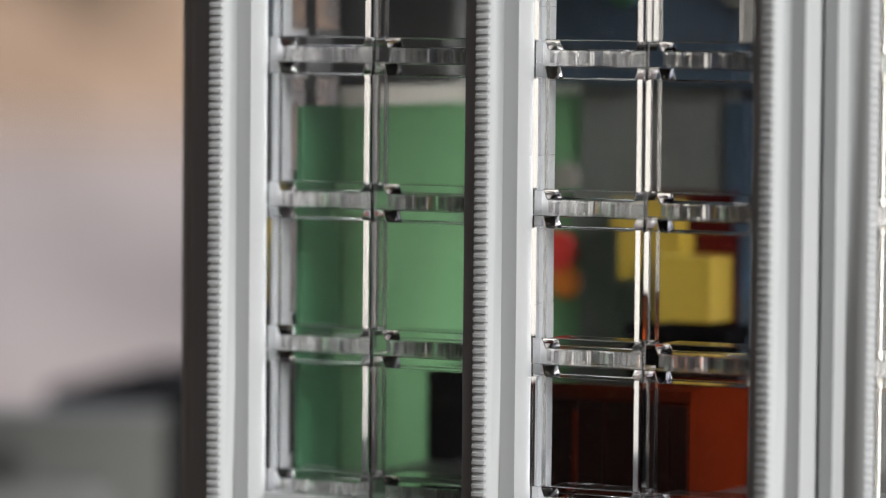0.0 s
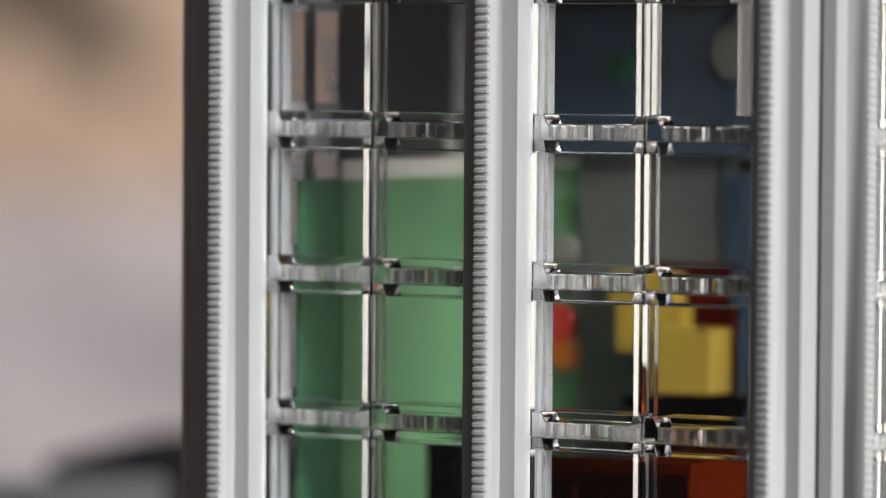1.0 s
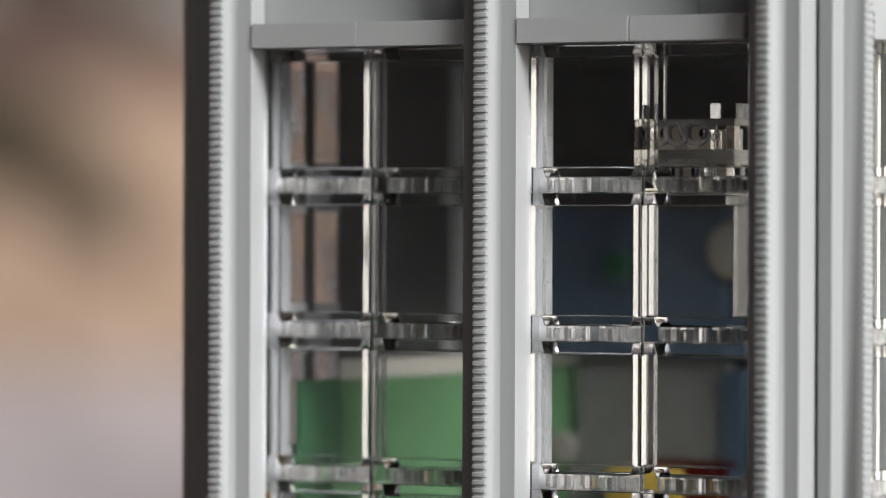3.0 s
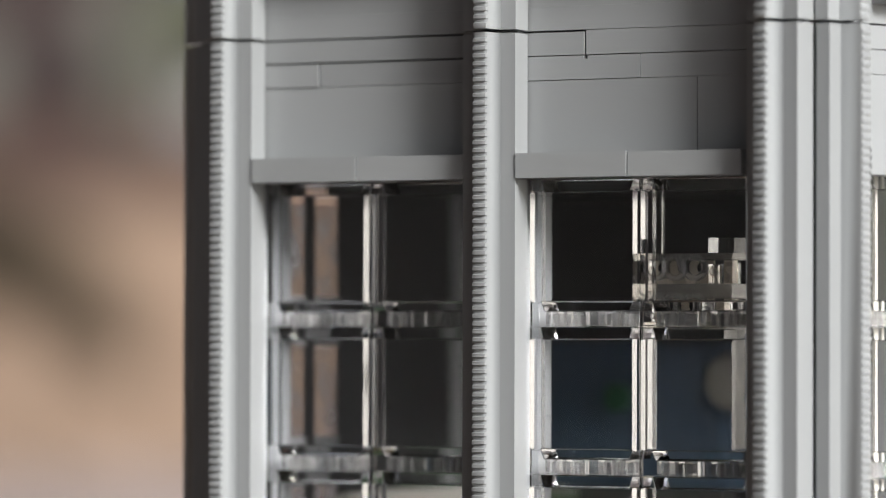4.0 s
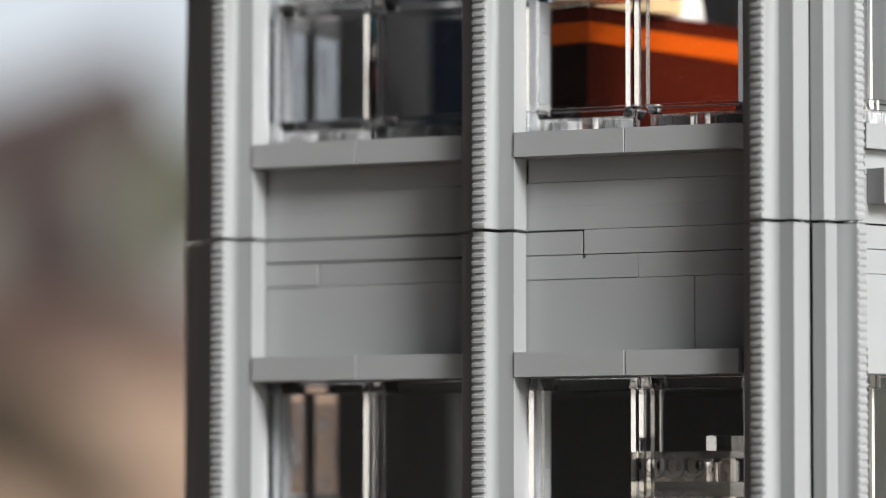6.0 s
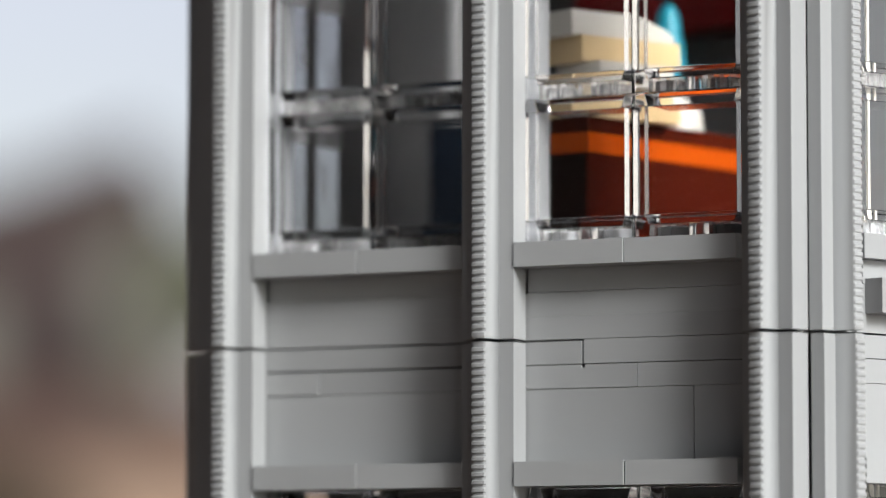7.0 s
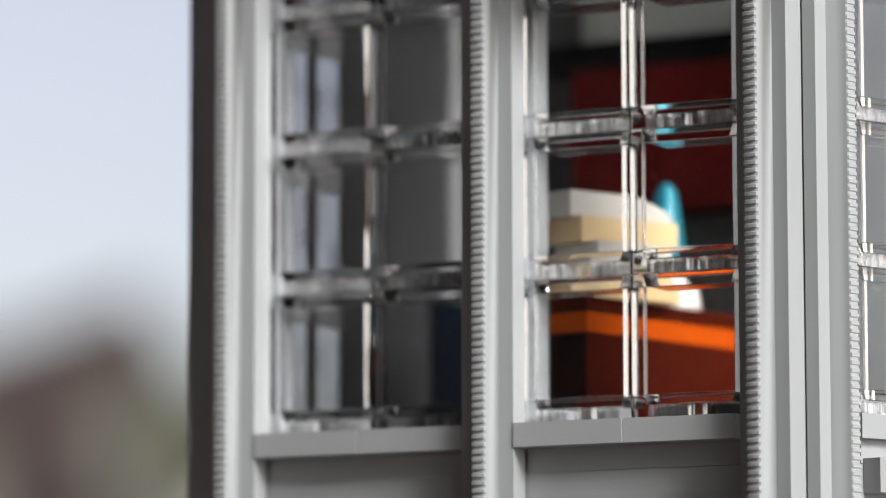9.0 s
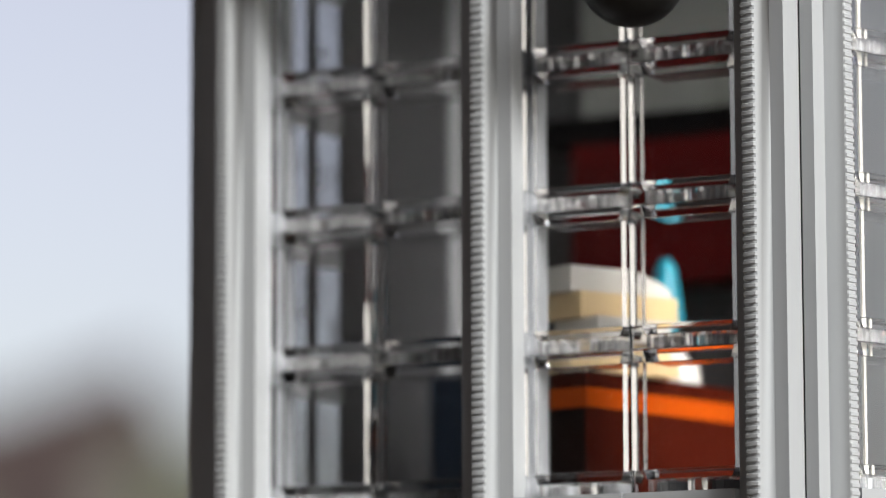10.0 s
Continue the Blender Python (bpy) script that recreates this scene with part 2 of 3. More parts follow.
def rail_mesh(length, flare, deep=0.3, rear=0.5):
    """A toothed rail: a flat base 7.6 wide and a narrow ridge with fine teeth along its front. Its back is y = 0, its front -y."""
    bm = box(0.2, 7.8, -3.1, rear, 0, length, 0.2)
    pitch, lo, hi, back, front = 1.02, 3.1, 5.1, -2.9, -6.25
    root = front + deep + 0.2
    rows = [(0.0, front + 0.15)]
    z = 0.3
    while z < length - 1.0:
        rows += [(z, front), (z + 0.4 * pitch, front), (z + 0.54 * pitch, front + deep), (z + 0.86 * pitch, front + deep)]
        z += pitch
    rows.append((length, front + 0.15))
    flat = [[bm.verts.new((x, y, z)) for x, y in ((lo - 0.3, back), (lo, root), (hi, root), (hi + flare, back))] for z in (0.0, length)]
    for i in (0, 2):
        bm.faces.new((flat[0][i], flat[0][i + 1], flat[1][i + 1], flat[1][i]))
    cols = []
    for z, y in rows:
        cut = 0.06 + (y - front) * 0.5
        cols.append([bm.verts.new(p) for p in ((lo, root, z), (lo + cut, y + 0.06, z), (lo + cut + 0.15, y, z), (hi - cut - 0.15, y, z), (hi - cut, y + 0.06, z), (hi, root, z))])
    for a, b in zip(cols, cols[1:]):
        for i in range(5):
            bm.faces.new((a[i], a[i + 1], b[i + 1], b[i]))
    for c, f in ((cols[0], flat[0]), (cols[-1], flat[1])):
        bm.faces.new((f[0], *c, f[3]))
    return to_mesh("toothed_rail", bm, GREY, MM, 28)


LOW, HIGH = SEAM - 0.25 - (BASE + 60), TOP + 6 - SEAM - 0.2
RAIL_LOW, RAIL_HIGH = rail_mesh(LOW, 0.62), rail_mesh(HIGH, 0.62)
FLANK_LOW, FLANK_HIGH = rail_mesh(LOW, 0.0, 0.03), rail_mesh(HIGH, 0.0, 0.03)
CORNER_LOW, CORNER_HIGH = rail_mesh(LOW, 0.0, 0.13, -1.15), rail_mesh(HIGH, 0.0, 0.13, -1.15)


def rails(x, y, turn, low, high):
    """A lower and an upper length of rail, one above the other, with an open seam."""
    piece("toothed_rail", low, tower, place(x, y, 60, turn), "light grey toothed rail")
    piece("toothed_rail", high, tower, place(x + 0.05, y - 0.05, Z + SEAM + 0.2, turn + 0.15), "light grey toothed rail")


def post(x, y, turn, w=7.9, d=7.9):
    """A column of bricks behind a rib, with a narrower front course that leaves a slot beside the window panel."""
    front = to_mesh("brick", box(0.05, w - 1.3, 0.0, 4.4, 0.03, 9.57, 0.12), GREY)
    back = to_mesh("brick", box(0.05, w - 0.15, 4.45, d + 0.3, 0.03, 9.57, 0.12), GREY)
    z = 60.0
    while z < Z + TOP - 9:
        for me in (front, back):
            piece("brick", me, tower, place(x + random.uniform(-0.03, 0.03), y + random.uniform(-0.03, 0.03), z, turn))
        z += 9.6


STUD = to_mesh("stud", lathe([(2.4, 0), (2.4, 1.5), (2.25, 1.7)], 20), GREY)


def bay(x, y, turn, joints, slip=0.0, shade=False, proud=4.0, lap=0.0):
    """A window bay four studs wide: clear panels, ledges and the wall of plates between two storeys."""
    base = place(x, y, 0, turn)
    for z in LOWER_ROWS + UPPER_ROWS:
        for i in range(2):
            jig = random.uniform(-0.05, 0.05)
            window_panel(base @ place(15.95 * i + jig + (slip if z > 60 else 0.0), random.uniform(0, 0.06), Z + z), shade)
    for i in range(4):
        piece("stud", STUD, tower, base @ place(3.95 + 7.95 * i, 3.9, Z + 67.25))
    for z in (35.25, 64.0, 182.6):
        for i in range(2):
            me = to_mesh("ledge_tile", box(-lap * (1 - i), 15.78, -proud, 7.8, 0, 3.2, 0.3), GREY)
            piece("ledge_tile", me, tower, base @ place(15.95 * i + random.uniform(-0.03, 0.03), random.uniform(-0.04, 0.04) - 0.22 * (1 - i), Z + z, random.uniform(-0.15, 0.15)))
    for x0, x1, z0, z1, out in joints:
        me = to_mesh("wall_plate", box((x0 if x0 or z0 > 60 else -1.3) + 0.02, x1 - 0.02, 0, 7.8, z0 + 0.01, z1 - 0.01, 0.22 if x1 - x0 < 17 else 0.1), GREY)
        piece("wall_plate", me, tower, base @ place(0, -out, Z))
    if joints is MID:  # a plate with a small notch in its upper edge
        bm = prism([(-1.3, 48.12), (15.88, 48.12), (15.88, 51.18), (8.4, 51.18), (8.4, 50.75), (7.8, 50.75), (7.8, 51.18), (-1.3, 51.18)], -7.8, 0.13)
        soften(bm, 0.1)
        part("wall_plate", bm, GREY, tower, "", base @ place(0, 0, Z) @ pose(0, 0, 0, 90))
    part("base_wall", box(0.05, 31.85, 0, 7.8, 60, Z - 60.75, 0.1), GREY, tower, "", base)


MID = [(0, 32, 60.85, 63.97, 0.02), (0, 32, 57.65, 60.8, 0.0), (0, 32, 54.55, 57.65, 0.05), (0, 7.9, 51.3, 54.3, 0.1), (8.15, 32, 51.3, 54.5, 0.04),
       (15.92, 32, 48.1, 51.2, 0.0), (0, 23.9, 38.5, 48.05, 0.02), (24, 32, 38.5, 48.05, 0.08)]
LEFT = [(0, 32, 60.85, 63.97, 0.02), (0, 32, 57.65, 60.8, 0.03), (0, 32, 54.55, 57.65, 0.0), (0, 32, 51.4, 54.3, 0.08),
        (0, 7.95, 48.1, 51.15, 0.2), (8.1, 32, 48.1, 51.15, 0.0), (0, 32, 38.5, 48.05, 0.02)]
bay(-0.45, 0, 0, MID, -0.6)
bay(-39.95, 0, 0, LEFT)

# ribs of the front: outer corner, middle, and the turned corner
rails(-47.95, -0.9, 0, RAIL_LOW, RAIL_HIGH)
rails(-8.4, -0.9, 0, RAIL_LOW, RAIL_HIGH)
post(-47.95, -0.9, 0)
post(-8.4, -0.9, 0)
CX, CY, CT = 32.4, -0.9, -10.0
rails(CX, CY, CT, RAIL_LOW, RAIL_HIGH)
post(CX, CY, CT)
corner = place(CX, CY, 0, CT)
for me, x, y, z in ((CORNER_LOW, 6.97, 0.6, 60), (CORNER_HIGH, 6.8, 0.5, Z + SEAM + 0.2)):
    piece("toothed_rail", me, tower, corner @ place(x, y, z, 90), "light grey toothed rail")
# the left flank's rib
for me, z in ((FLANK_LOW, 60), (FLANK_HIGH, Z + SEAM + 0.2)):
    piece("toothed_rail", me, tower, place(-48.05, 7.1, z, -90), "light grey toothed rail")

# the flank towards the light, turned 70 degrees from the front
bay(44.7, 5.7, 70, MID, 0.0, False, 1.5, 1.5)
end = place(44.7, 5.7, 0, 70)
# white strips stand in for the bright reflections along the window's edge
for z0, z1 in ((-60.7, 35.2), (67.3, 182.5)):
    for u0, u1 in ((2.9, 3.7), (4.4, 4.8)):
        part("edge_strip", box(u0, u1, 3.35, 3.9, Z + z0, Z + z1, 0.1), WHITE, tower, "white strip standing in for a bright window edge", end)
part("bracket", box(0.4, 9, -3.0, -0.1, 57.0, 61.5, 0.8), INNERGREY, tower, "", end @ place(0, 0, Z))
part("flank_wall", box(32, 48, 0, 7.8, 60, Z + TOP, 0.2), GREY, tower, "", end)
# the left flank
# a recessed window bay with two slits beside the corner, open to the garden
for z0, z1 in ((60, Z - 60.8), (Z + 35.3, Z + 67.2)):
    part("flank_wall", box(-48, -42.2, 7.2, 34.5, z0, z1, 0.2), GREY, tower)
part("flank_wall", box(-48, -42.2, 34.6, 39.2, 60, Z + TOP, 0.2), GREY, tower)
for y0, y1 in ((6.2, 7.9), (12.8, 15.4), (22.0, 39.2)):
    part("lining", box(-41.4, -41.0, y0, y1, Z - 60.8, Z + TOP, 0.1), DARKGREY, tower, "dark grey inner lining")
for z in LOWER_ROWS + UPPER_ROWS:
    for y0, y1 in ((7.95, 12.75), (15.45, 21.95)):
        part("slit_pane", box(-41.3, -41.1, y0, y1, Z + z + 4.25, Z + z + 16.55, 0), SMOKY, tower, "smoky clear pane").visible_shadow = False
        part("slit_bar", box(-41.5, -40.8, y0, y1, Z + z - 2.6, Z + z + 4.2, 0.25), INNERGREY, tower, "grey bar across a slit window")
part("flank_wall", box(-48, -44.1, 39.3, 72, 60, Z + TOP, 0.2), GREY, tower)
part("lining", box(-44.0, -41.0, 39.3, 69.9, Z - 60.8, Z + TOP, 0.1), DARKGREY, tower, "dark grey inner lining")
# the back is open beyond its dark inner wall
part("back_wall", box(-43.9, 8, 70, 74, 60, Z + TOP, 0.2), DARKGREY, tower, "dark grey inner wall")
part("back_wall", box(8.1, 56, 70, 74, Z + 35.3, Z + 67.2, 0.2), GREY, tower)
part("back_wall", box(8.1, 56, 70, 74, 60, Z - 60.8, 0.2), GREY, tower)
for z0, z1 in ((Z - 60.7, Z + 35.2), (Z + 67.3, Z + TOP)):
    part("back_wall", box(14.5, 29, 70, 74, z0, z1, 0.2), GREY, tower)
part("back_wall", box(56.1, 62, 70, 74, 60, Z + TOP, 0.2), GREY, tower)
part("inner_column", box(-40.95, -40.2, 55.4, 58.6, Z + 67.3, Z + TOP, 0.2), INNERGREY, tower)
part("inner_column", box(-40.95, -40.2, 55.4, 58.6, Z - 6.7, Z + 35.2, 0.2), INNERGREY, tower)
# a paler sheet paints the light on the upper back wall
part("inner_panel", box(-25.0, 3.0, 68.6, 69.95, Z + 130.5, Z + TOP, 0.2), LITGREY, tower, "paler panel for the lit back wall")
# a deck that stands out over the windows
part("deck", box(-52, 43, -11.0, -0.95, Z + 143.2, Z + 146.4, 0.3), GREY, tower, "light grey projecting deck")
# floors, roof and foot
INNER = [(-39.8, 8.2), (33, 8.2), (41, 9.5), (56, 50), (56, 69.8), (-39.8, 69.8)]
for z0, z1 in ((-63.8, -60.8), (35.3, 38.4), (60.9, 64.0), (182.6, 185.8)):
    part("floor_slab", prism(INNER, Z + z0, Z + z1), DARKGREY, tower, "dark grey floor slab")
part("foot", box(-60, 72, -14, 84, 0, 60, 0.5), DARKGREY, tower, "dark grey base block")

# ---- what stands in the lower storey ----
FLOOR1, FLOOR2 = -60.8, 64.0

o = thing("green_partition", -40.95, 21.9, FLOOR1, "green plastic wall lining with a pale top edge", "partition")
part("panel", box(0, 0.7, 0, 38.0, 0, -FLOOR1 - 9.6, 0.15), GREEN, o)
part("cap", box(0, 0.9, 0, 38.0, -FLOOR1 - 9.6, -FLOOR1 - 6.9, 0.2), WHITE, o, "white cap")
o = thing("green_side_wall", -39.9, 8.4, FLOOR1, "dark green plastic side wall beside the window", "partition")
part("panel", box(0, 0.9, 0, 10.6, 0, -FLOOR1 - 9.3, 0.2), DEEPGREEN, o)
o = thing("green_screen", -40, 66, FLOOR1, "green plastic screen against the dark wall", "partition")
part("panel", box(0.1, 14.6, 0, 3, 0, -FLOOR1 - 8.3, 0.2), GREEN, o)
part("cap", box(0.1, 14.6, -0.3, 3.3, -FLOOR1 - 8.3, -FLOOR1 - 6.5, 0.2), WHITE, o, "white cap")

o = thing("brown_desk", 1.5, 24, FLOOR1, "reddish brown plastic desk, front darkened for shade", "desk")
part("body", box(-12, 10, 0, 2.5, 0, 13.0, 0.2), DESKBROWN, o)
part("side_body", box(0.5, 10, 2.55, 20, 0, 13.0, 0.2), DESKBROWN, o)
part("top", box(-12.3, 10.3, -0.4, 2.5, 13.0, 14.4, 0.25), DESKBROWN, o)
part("side_top", box(0.3, 10.3, 2.55, 20.3, 13.0, 14.4, 0.25), DESKBROWN, o)
# drawer fronts carry the shade of the desk's front in their colour
for x0, x1 in ((-11.6, -2.4), (-2.0, 7.2), (7.5, 9.7)):
    part("drawer", box(x0, x1, -0.5, 0.2, 1.0, 12.4, 0.25), SHADEDBROWN, o, "brown drawer front, darkened for shade")
part("stile", box(-7.0, -6.3, -0.9, 0.2, 0.5, 11.0, 0.15), DESKBROWN, o, "reddish brown upright strip")
o = thing("black_stand", -3.6, 60, FLOOR1, "black plastic stand behind the brown desk", "stand")
part("body", box(-8, 5.6, -4, 4.3, 0, 18.5, 0.3), BLACK, o)
part("top", box(-9.6, 6.0, -4.6, 4.6, 18.5, 20.4, 0.3), BLACK, o)
o = thing("maroon_box", -6.4, 63, FLOOR1 + 20.4, "maroon plastic box behind the yellow seat", "box")
part("body", box(-6.6, 7.0, 0, 1.7, 0, 17.4, 0.3), DARKRED, o)
part("lid", box(-6.8, 7.2, -0.1, 1.8, 17.4, 18.6, 0.3), DARKRED, o)
o = thing("yellow_seat", -3.2, 57.3, FLOOR1 + 20.4, "yellow plastic seat with a tall back", "seat")
part("seat", box(-5, 3.4, -2, 5.5, 0.6, 9.8, 3.0), YELLOW, o)
part("backrest", box(-12.5, -2.5, 1, 5.5, 6.0, 17.6, 2.0), YELLOW, o)
part("strut", box(-9, -6, 2, 4.5, 0, 6.5, 0.4), YELLOW, o)
o = thing("round_sign", -28.4, 65.9, FLOOR1 + 29.6, "red disc over an orange disc on the green screen", "sign")
part("red_disc", lathe([(2.9, 0), (2.9, 1.5), (2.6, 1.9)], 32), RED, o, "", pose(0, 0, 0, 90))
part("orange_disc", lathe([(2.5, 0), (2.5, 1.2), (2.2, 1.5)], 32), AMBER, o, "orange disc", pose(0.0013, 0, -0.0043, 90))
part("beige_disc", lathe([(2.2, 0), (2.2, 1.0), (1.9, 1.3)], 32), PUTTY, o, "beige disc", pose(0.001, 0, 0.0108, 90))
o = thing("black_cabinet", -40.1, 47, FLOOR1, "black plastic cabinet against the green lining", "cabinet")
part("body", box(0, 4, 0, 12, 0, 12, 0.8), BLACK, o)
part("lid", box(0, 4.3, -0.3, 12.3, 12, 13.2, 0.5), BLACK, o)
o = thing("grey_partition", -12, 65, FLOOR1, "dark grey plastic partition wall", "partition")
part("panel", box(-13, 10.4, 0, 3.8, 0, 54, 0.2), SLATE, o)
part("blue_edge", box(10.4, 13.4, -1, 3.8, 0, 52, 0.2), BLUE, o, "dark blue upright edge")
o = thing("blue_cabinet", -14, 63, FLOOR1 + 54, "dark blue wall cabinet above the grey partition", "cabinet")
part("body", box(-15, 15, 0, 6.8, 0, 21, 0.4), BLUE, o)
part("door", box(-14.5, -0.2, -0.8, 0, 0.5, 20.5, 0.3), BLUE, o)
part("door", box(0.2, 14.5, -0.8, 0, 0.5, 20.5, 0.3), BLUE, o)
part("green_knob", lathe([(2.0, 0), (2.0, 1.6), (1.4, 2.0)], 20), POOLGREEN, o, "green round knob", pose(-2.7 * MM, -0.8 * MM, 13 * MM, 90))
part("pale_disc", lathe([(4.2, 0), (4.2, 1.0), (3.8, 1.4)], 28), PUTTY, o, "beige round plate", pose(16.6 * MM, -0.8 * MM, 15.3 * MM, 90))
chance = random.Random(11)
o = thing("clear_brick", 11.3, 9, 0.75, "clear plastic bricks stacked behind the window", "brick")
part("foot", box(0.2, 13, 0.4, 7.4, -0.6, 14.9, 0.3), CLEAR, o)
for z in (15.0, 20.0):
    part("plate", box(0, 13.2, 0, 7.8, z, z + 0.9, 0.25), FROSTED, o)
    part("plate", box(0, 13.2, 0, 7.8, z + 4.0, z + 4.9, 0.25), FROSTED, o)
    for y in (0.1, 2.9, 5.5):
        x = 0.1 if y > 1 else 9.8
        while x < 11.4:
            w, h = chance.uniform(1.0, 2.6), chance.uniform(2.2, 3.0)
            part("block", box(x, x + w, y + chance.uniform(0, 0.6), y + 2.1, z + 0.95, z + 0.95 + h, 0.4), chance.choice((CLEAR, SCUFFED, FROSTED)), o, "", place(0, 0, 0, chance.uniform(-1.5, 1.5)))
            if y < 1 and w > 1.5:
                part("stud", lathe([(0.6, 0), (0.6, 0.4), (0.35, 0.6)], 10), CLEAR, o, "", place(x + w / 2, 0.15, z + chance.uniform(1.6, 2.6)) @ pose(0, 0, 0, 90))
            x += w + chance.uniform(0.2, 0.6)
tube = lathe([(1.1, 0), (1.75, 0), (1.75, 1.0), (1.1, 1.0), (1.1, 0.01)], 18)
for f in [f for f in tube.faces if len(f.verts) > 4]:
    tube.faces.remove(f)
TUBE = to_mesh("tube", tube, SCUFFED, MM, 30)
# solid dark disc that paints the shade inside a round opening
HOLE_SHADE = to_mesh("hole", lathe([(0.75, 0), (0.75, 0.5), (0.6, 0.6)], 14), CHARCOAL, MM, 30)
for z in (15.95, 20.95):
    part("core", box(1.2, 9.6, 2.3, 2.75, z, z + 3.0, 0.15), MILKY, o, "beige milky core")
    part("core", box(11.6, 12.8, 1.0, 2.75, z, z + 3.0, 0.15), MILKY, o, "beige milky core")
    for x in (2.6, 5.4, 8.2):
        piece("hole", HOLE_SHADE, o, place(x, 2.25, z + 2.1) @ pose(0, 0, 0, 90), "dark disc standing in for shade")
        piece("tube", TUBE, o, place(x, -0.05, z + 2.1) @ pose(0, 0, 0, 90))
# V-shaped clear piece that stands in for a glint
part("glint_wedge", prism([(-0.9, 0), (0.9, 0), (0.15, -2.2), (-0.15, -2.2)], 0, 1.2), SCUFFED, o, "", place(6.5, -0.2, 24.7) @ pose(0, 0, 0, 90))
part("cap", box(9.4, 13.0, 1, 6, 24.95, 26.9, 0.3), SMOKY, o)
part("rod", lathe([(0.22, 24.95), (0.22, 34)], 10), SCUFFED, o, "clear upright rod", place(2.7, 1.6, 0))

for pc in o.children:
    pc.visible_shadow = pc.data.materials[0] in (MILKY, CHARCOAL)

o = thing("orange_barrel", 36.6, 40, FLOOR1, "clear orange plastic barrel on a black base", "barrel")
part("base", lathe([(3.6, 0), (3.6, 12.6), (3.4, 12.9)], 28), BLACK, o)
part("barrel", lathe([(3.2, 12.9), (3.6, 13.4), (3.9, 19), (3.6, 25.5), (3.2, 26.2)], 28), CLEARORANGE, o)

# ---- what stands in the upper storey ----
o = thing("red_counter", 2.3, 13, FLOOR2, "reddish brown plastic counter with an orange band", "counter", turn=-12)
part("body", box(-6.2, 0, 0, 46, 0, 16.7, 0.2), BROWN, o)
part("band", box(-6.3, 0.15, -0.15, 46, 16.7, 19.4, 0.2), ORANGE, o, "bright orange band")
part("top", box(-6.2, 0, 0, 46, 19.4, 21.6, 0.2), BROWN, o)
# thin panel that paints the shade on the counter's front
part("front_panel", box(-6.0, -0.3, -0.35, 0.05, 0.2, 16.4, 0.1), SHADEDBROWN, o, "brown panel, darkened for the front's shade")
STACK = FLOOR2 + 21.6
o = thing("slab_stack", 1.2, 12.6, STACK, "stack of white and tan plastic slabs on the counter", "slabs", turn=-24)
part("slab", box(-6.6, 0.3, 0, 18, 0, 4.2, 0.4), CREAM, o, "tan slab")
part("slab", box(-6.6, 2.6, 1.5, 16, 4.2, 7.4, 0.4), WHITE, o, "white slab")
part("slab", box(-6.6, 0.6, 0.2, 17.6, 7.4, 11.0, 0.5), CREAM, o, "tan slab")
bm = prism([(-1.0, 11.0), (17.2, 11.0), (17.2, 12.0), (15.6, 13.0), (10.6, 14.5), (-1.0, 14.5)], -6.8, -0.3)
soften(bm, 0.5, 3)
part("slab", bm, WHITE, o, "white slab with a sloping end", Matrix(((0, 0, 1, 0), (1, 0, 0, 0), (0, 1, 0, 0), (0, 0, 0, 1))))
o = thing("teal_cone", 0.5, 43, STACK, "teal plastic cone behind the slab stack", "cone")
part("cone", lathe([(2.9, 0), (2.8, 3), (2.4, 11), (1.5, 17.6), (0.7, 18.9)], 28), TEAL, o)
o = thing("white_dome", 4.7, 37, STACK, "white plastic dome at the far end of the counter", "dome")
part("dome", lathe([(3.4, 0), (3.4, 1.5), (3.1, 3.2), (2.2, 4.4), (0.8, 4.9)], 28), WHITE, o)
part("ring", lathe([(3.5, 0), (3.5, 0.6), (3.45, 0.7)], 28), WHITE, o)
o = thing("dark_red_cabinet", -9, 61, FLOOR2 + 36, "dark red plastic wall cabinet", "cabinet")
part("body", box(-14, 16, 0, 8.8, 5, 25.2, 0.4), DARKRED, o)
part("shelf", box(-14.5, 16.5, -1, 8.8, 3.5, 5, 0.3), DARKRED, o)
o = thing("black_case", -9, 61.5, FLOOR2 + 61.2, "long black plastic case on the dark red cabinet", "case")
part("body", box(-20, 15.5, 0, 7.5, 0, 3.2, 0.3), BLACK, o)
part("lid", box(-20.2, 15.7, -0.2, 7.7, 3.2, 4.2, 0.3), BLACK, o)
o = thing("blue_cabinet", -37, 52, FLOOR2, "dark blue low cabinet by the dark wall", "cabinet")
part("body", box(-3.8, 7, -3, 12, 0, 25, 0.4), NAVY, o)
part("lid", box(-3.8, 7.2, -3.2, 12.2, 25, 26.2, 0.3), NAVY, o)

# ---- the dark ball before the upper windows ----
o = thing("ball_lamp", 19.4, -8.0, 128.0, "black ball hanging under the projecting deck", "lamp")
part("ball", lathe([(max(0.05, 7.2 * math.sin(math.pi * i / 24)), 7.2 - 7.2 * math.cos(math.pi * i / 24)) for i in range(25)], 40), CHARCOAL, o)
part("rod", lathe([(0.8, 14.2), (0.8, 15.15)], 16), DARKGREY, o)

# ---- the table and what stands on it behind the tower ----
def cup(dist, az, dz):
    """A place seen from the camera's stand, by distance, degrees left of inwards and height over the datum."""
    a = radians(az)
    return 246 - dist * math.sin(a), -492 + dist * math.cos(a), dz


o = new("table")
o.location = (0.1, 0.1, 0)
tagged(o, "wooden table under the model tower", "table")
part("tabletop", box(-750, 750, -450, 500, 718, 750, 4), TABLEWOOD, o)
for sx in (-690, 690):
    for sy in (-390, 440):
        part("leg", box(sx - 30, sx + 30, sy - 30, sy + 30, 0, 718, 3), TABLEWOOD, o)
bx, by, _ = cup(780, 32.55, 0)
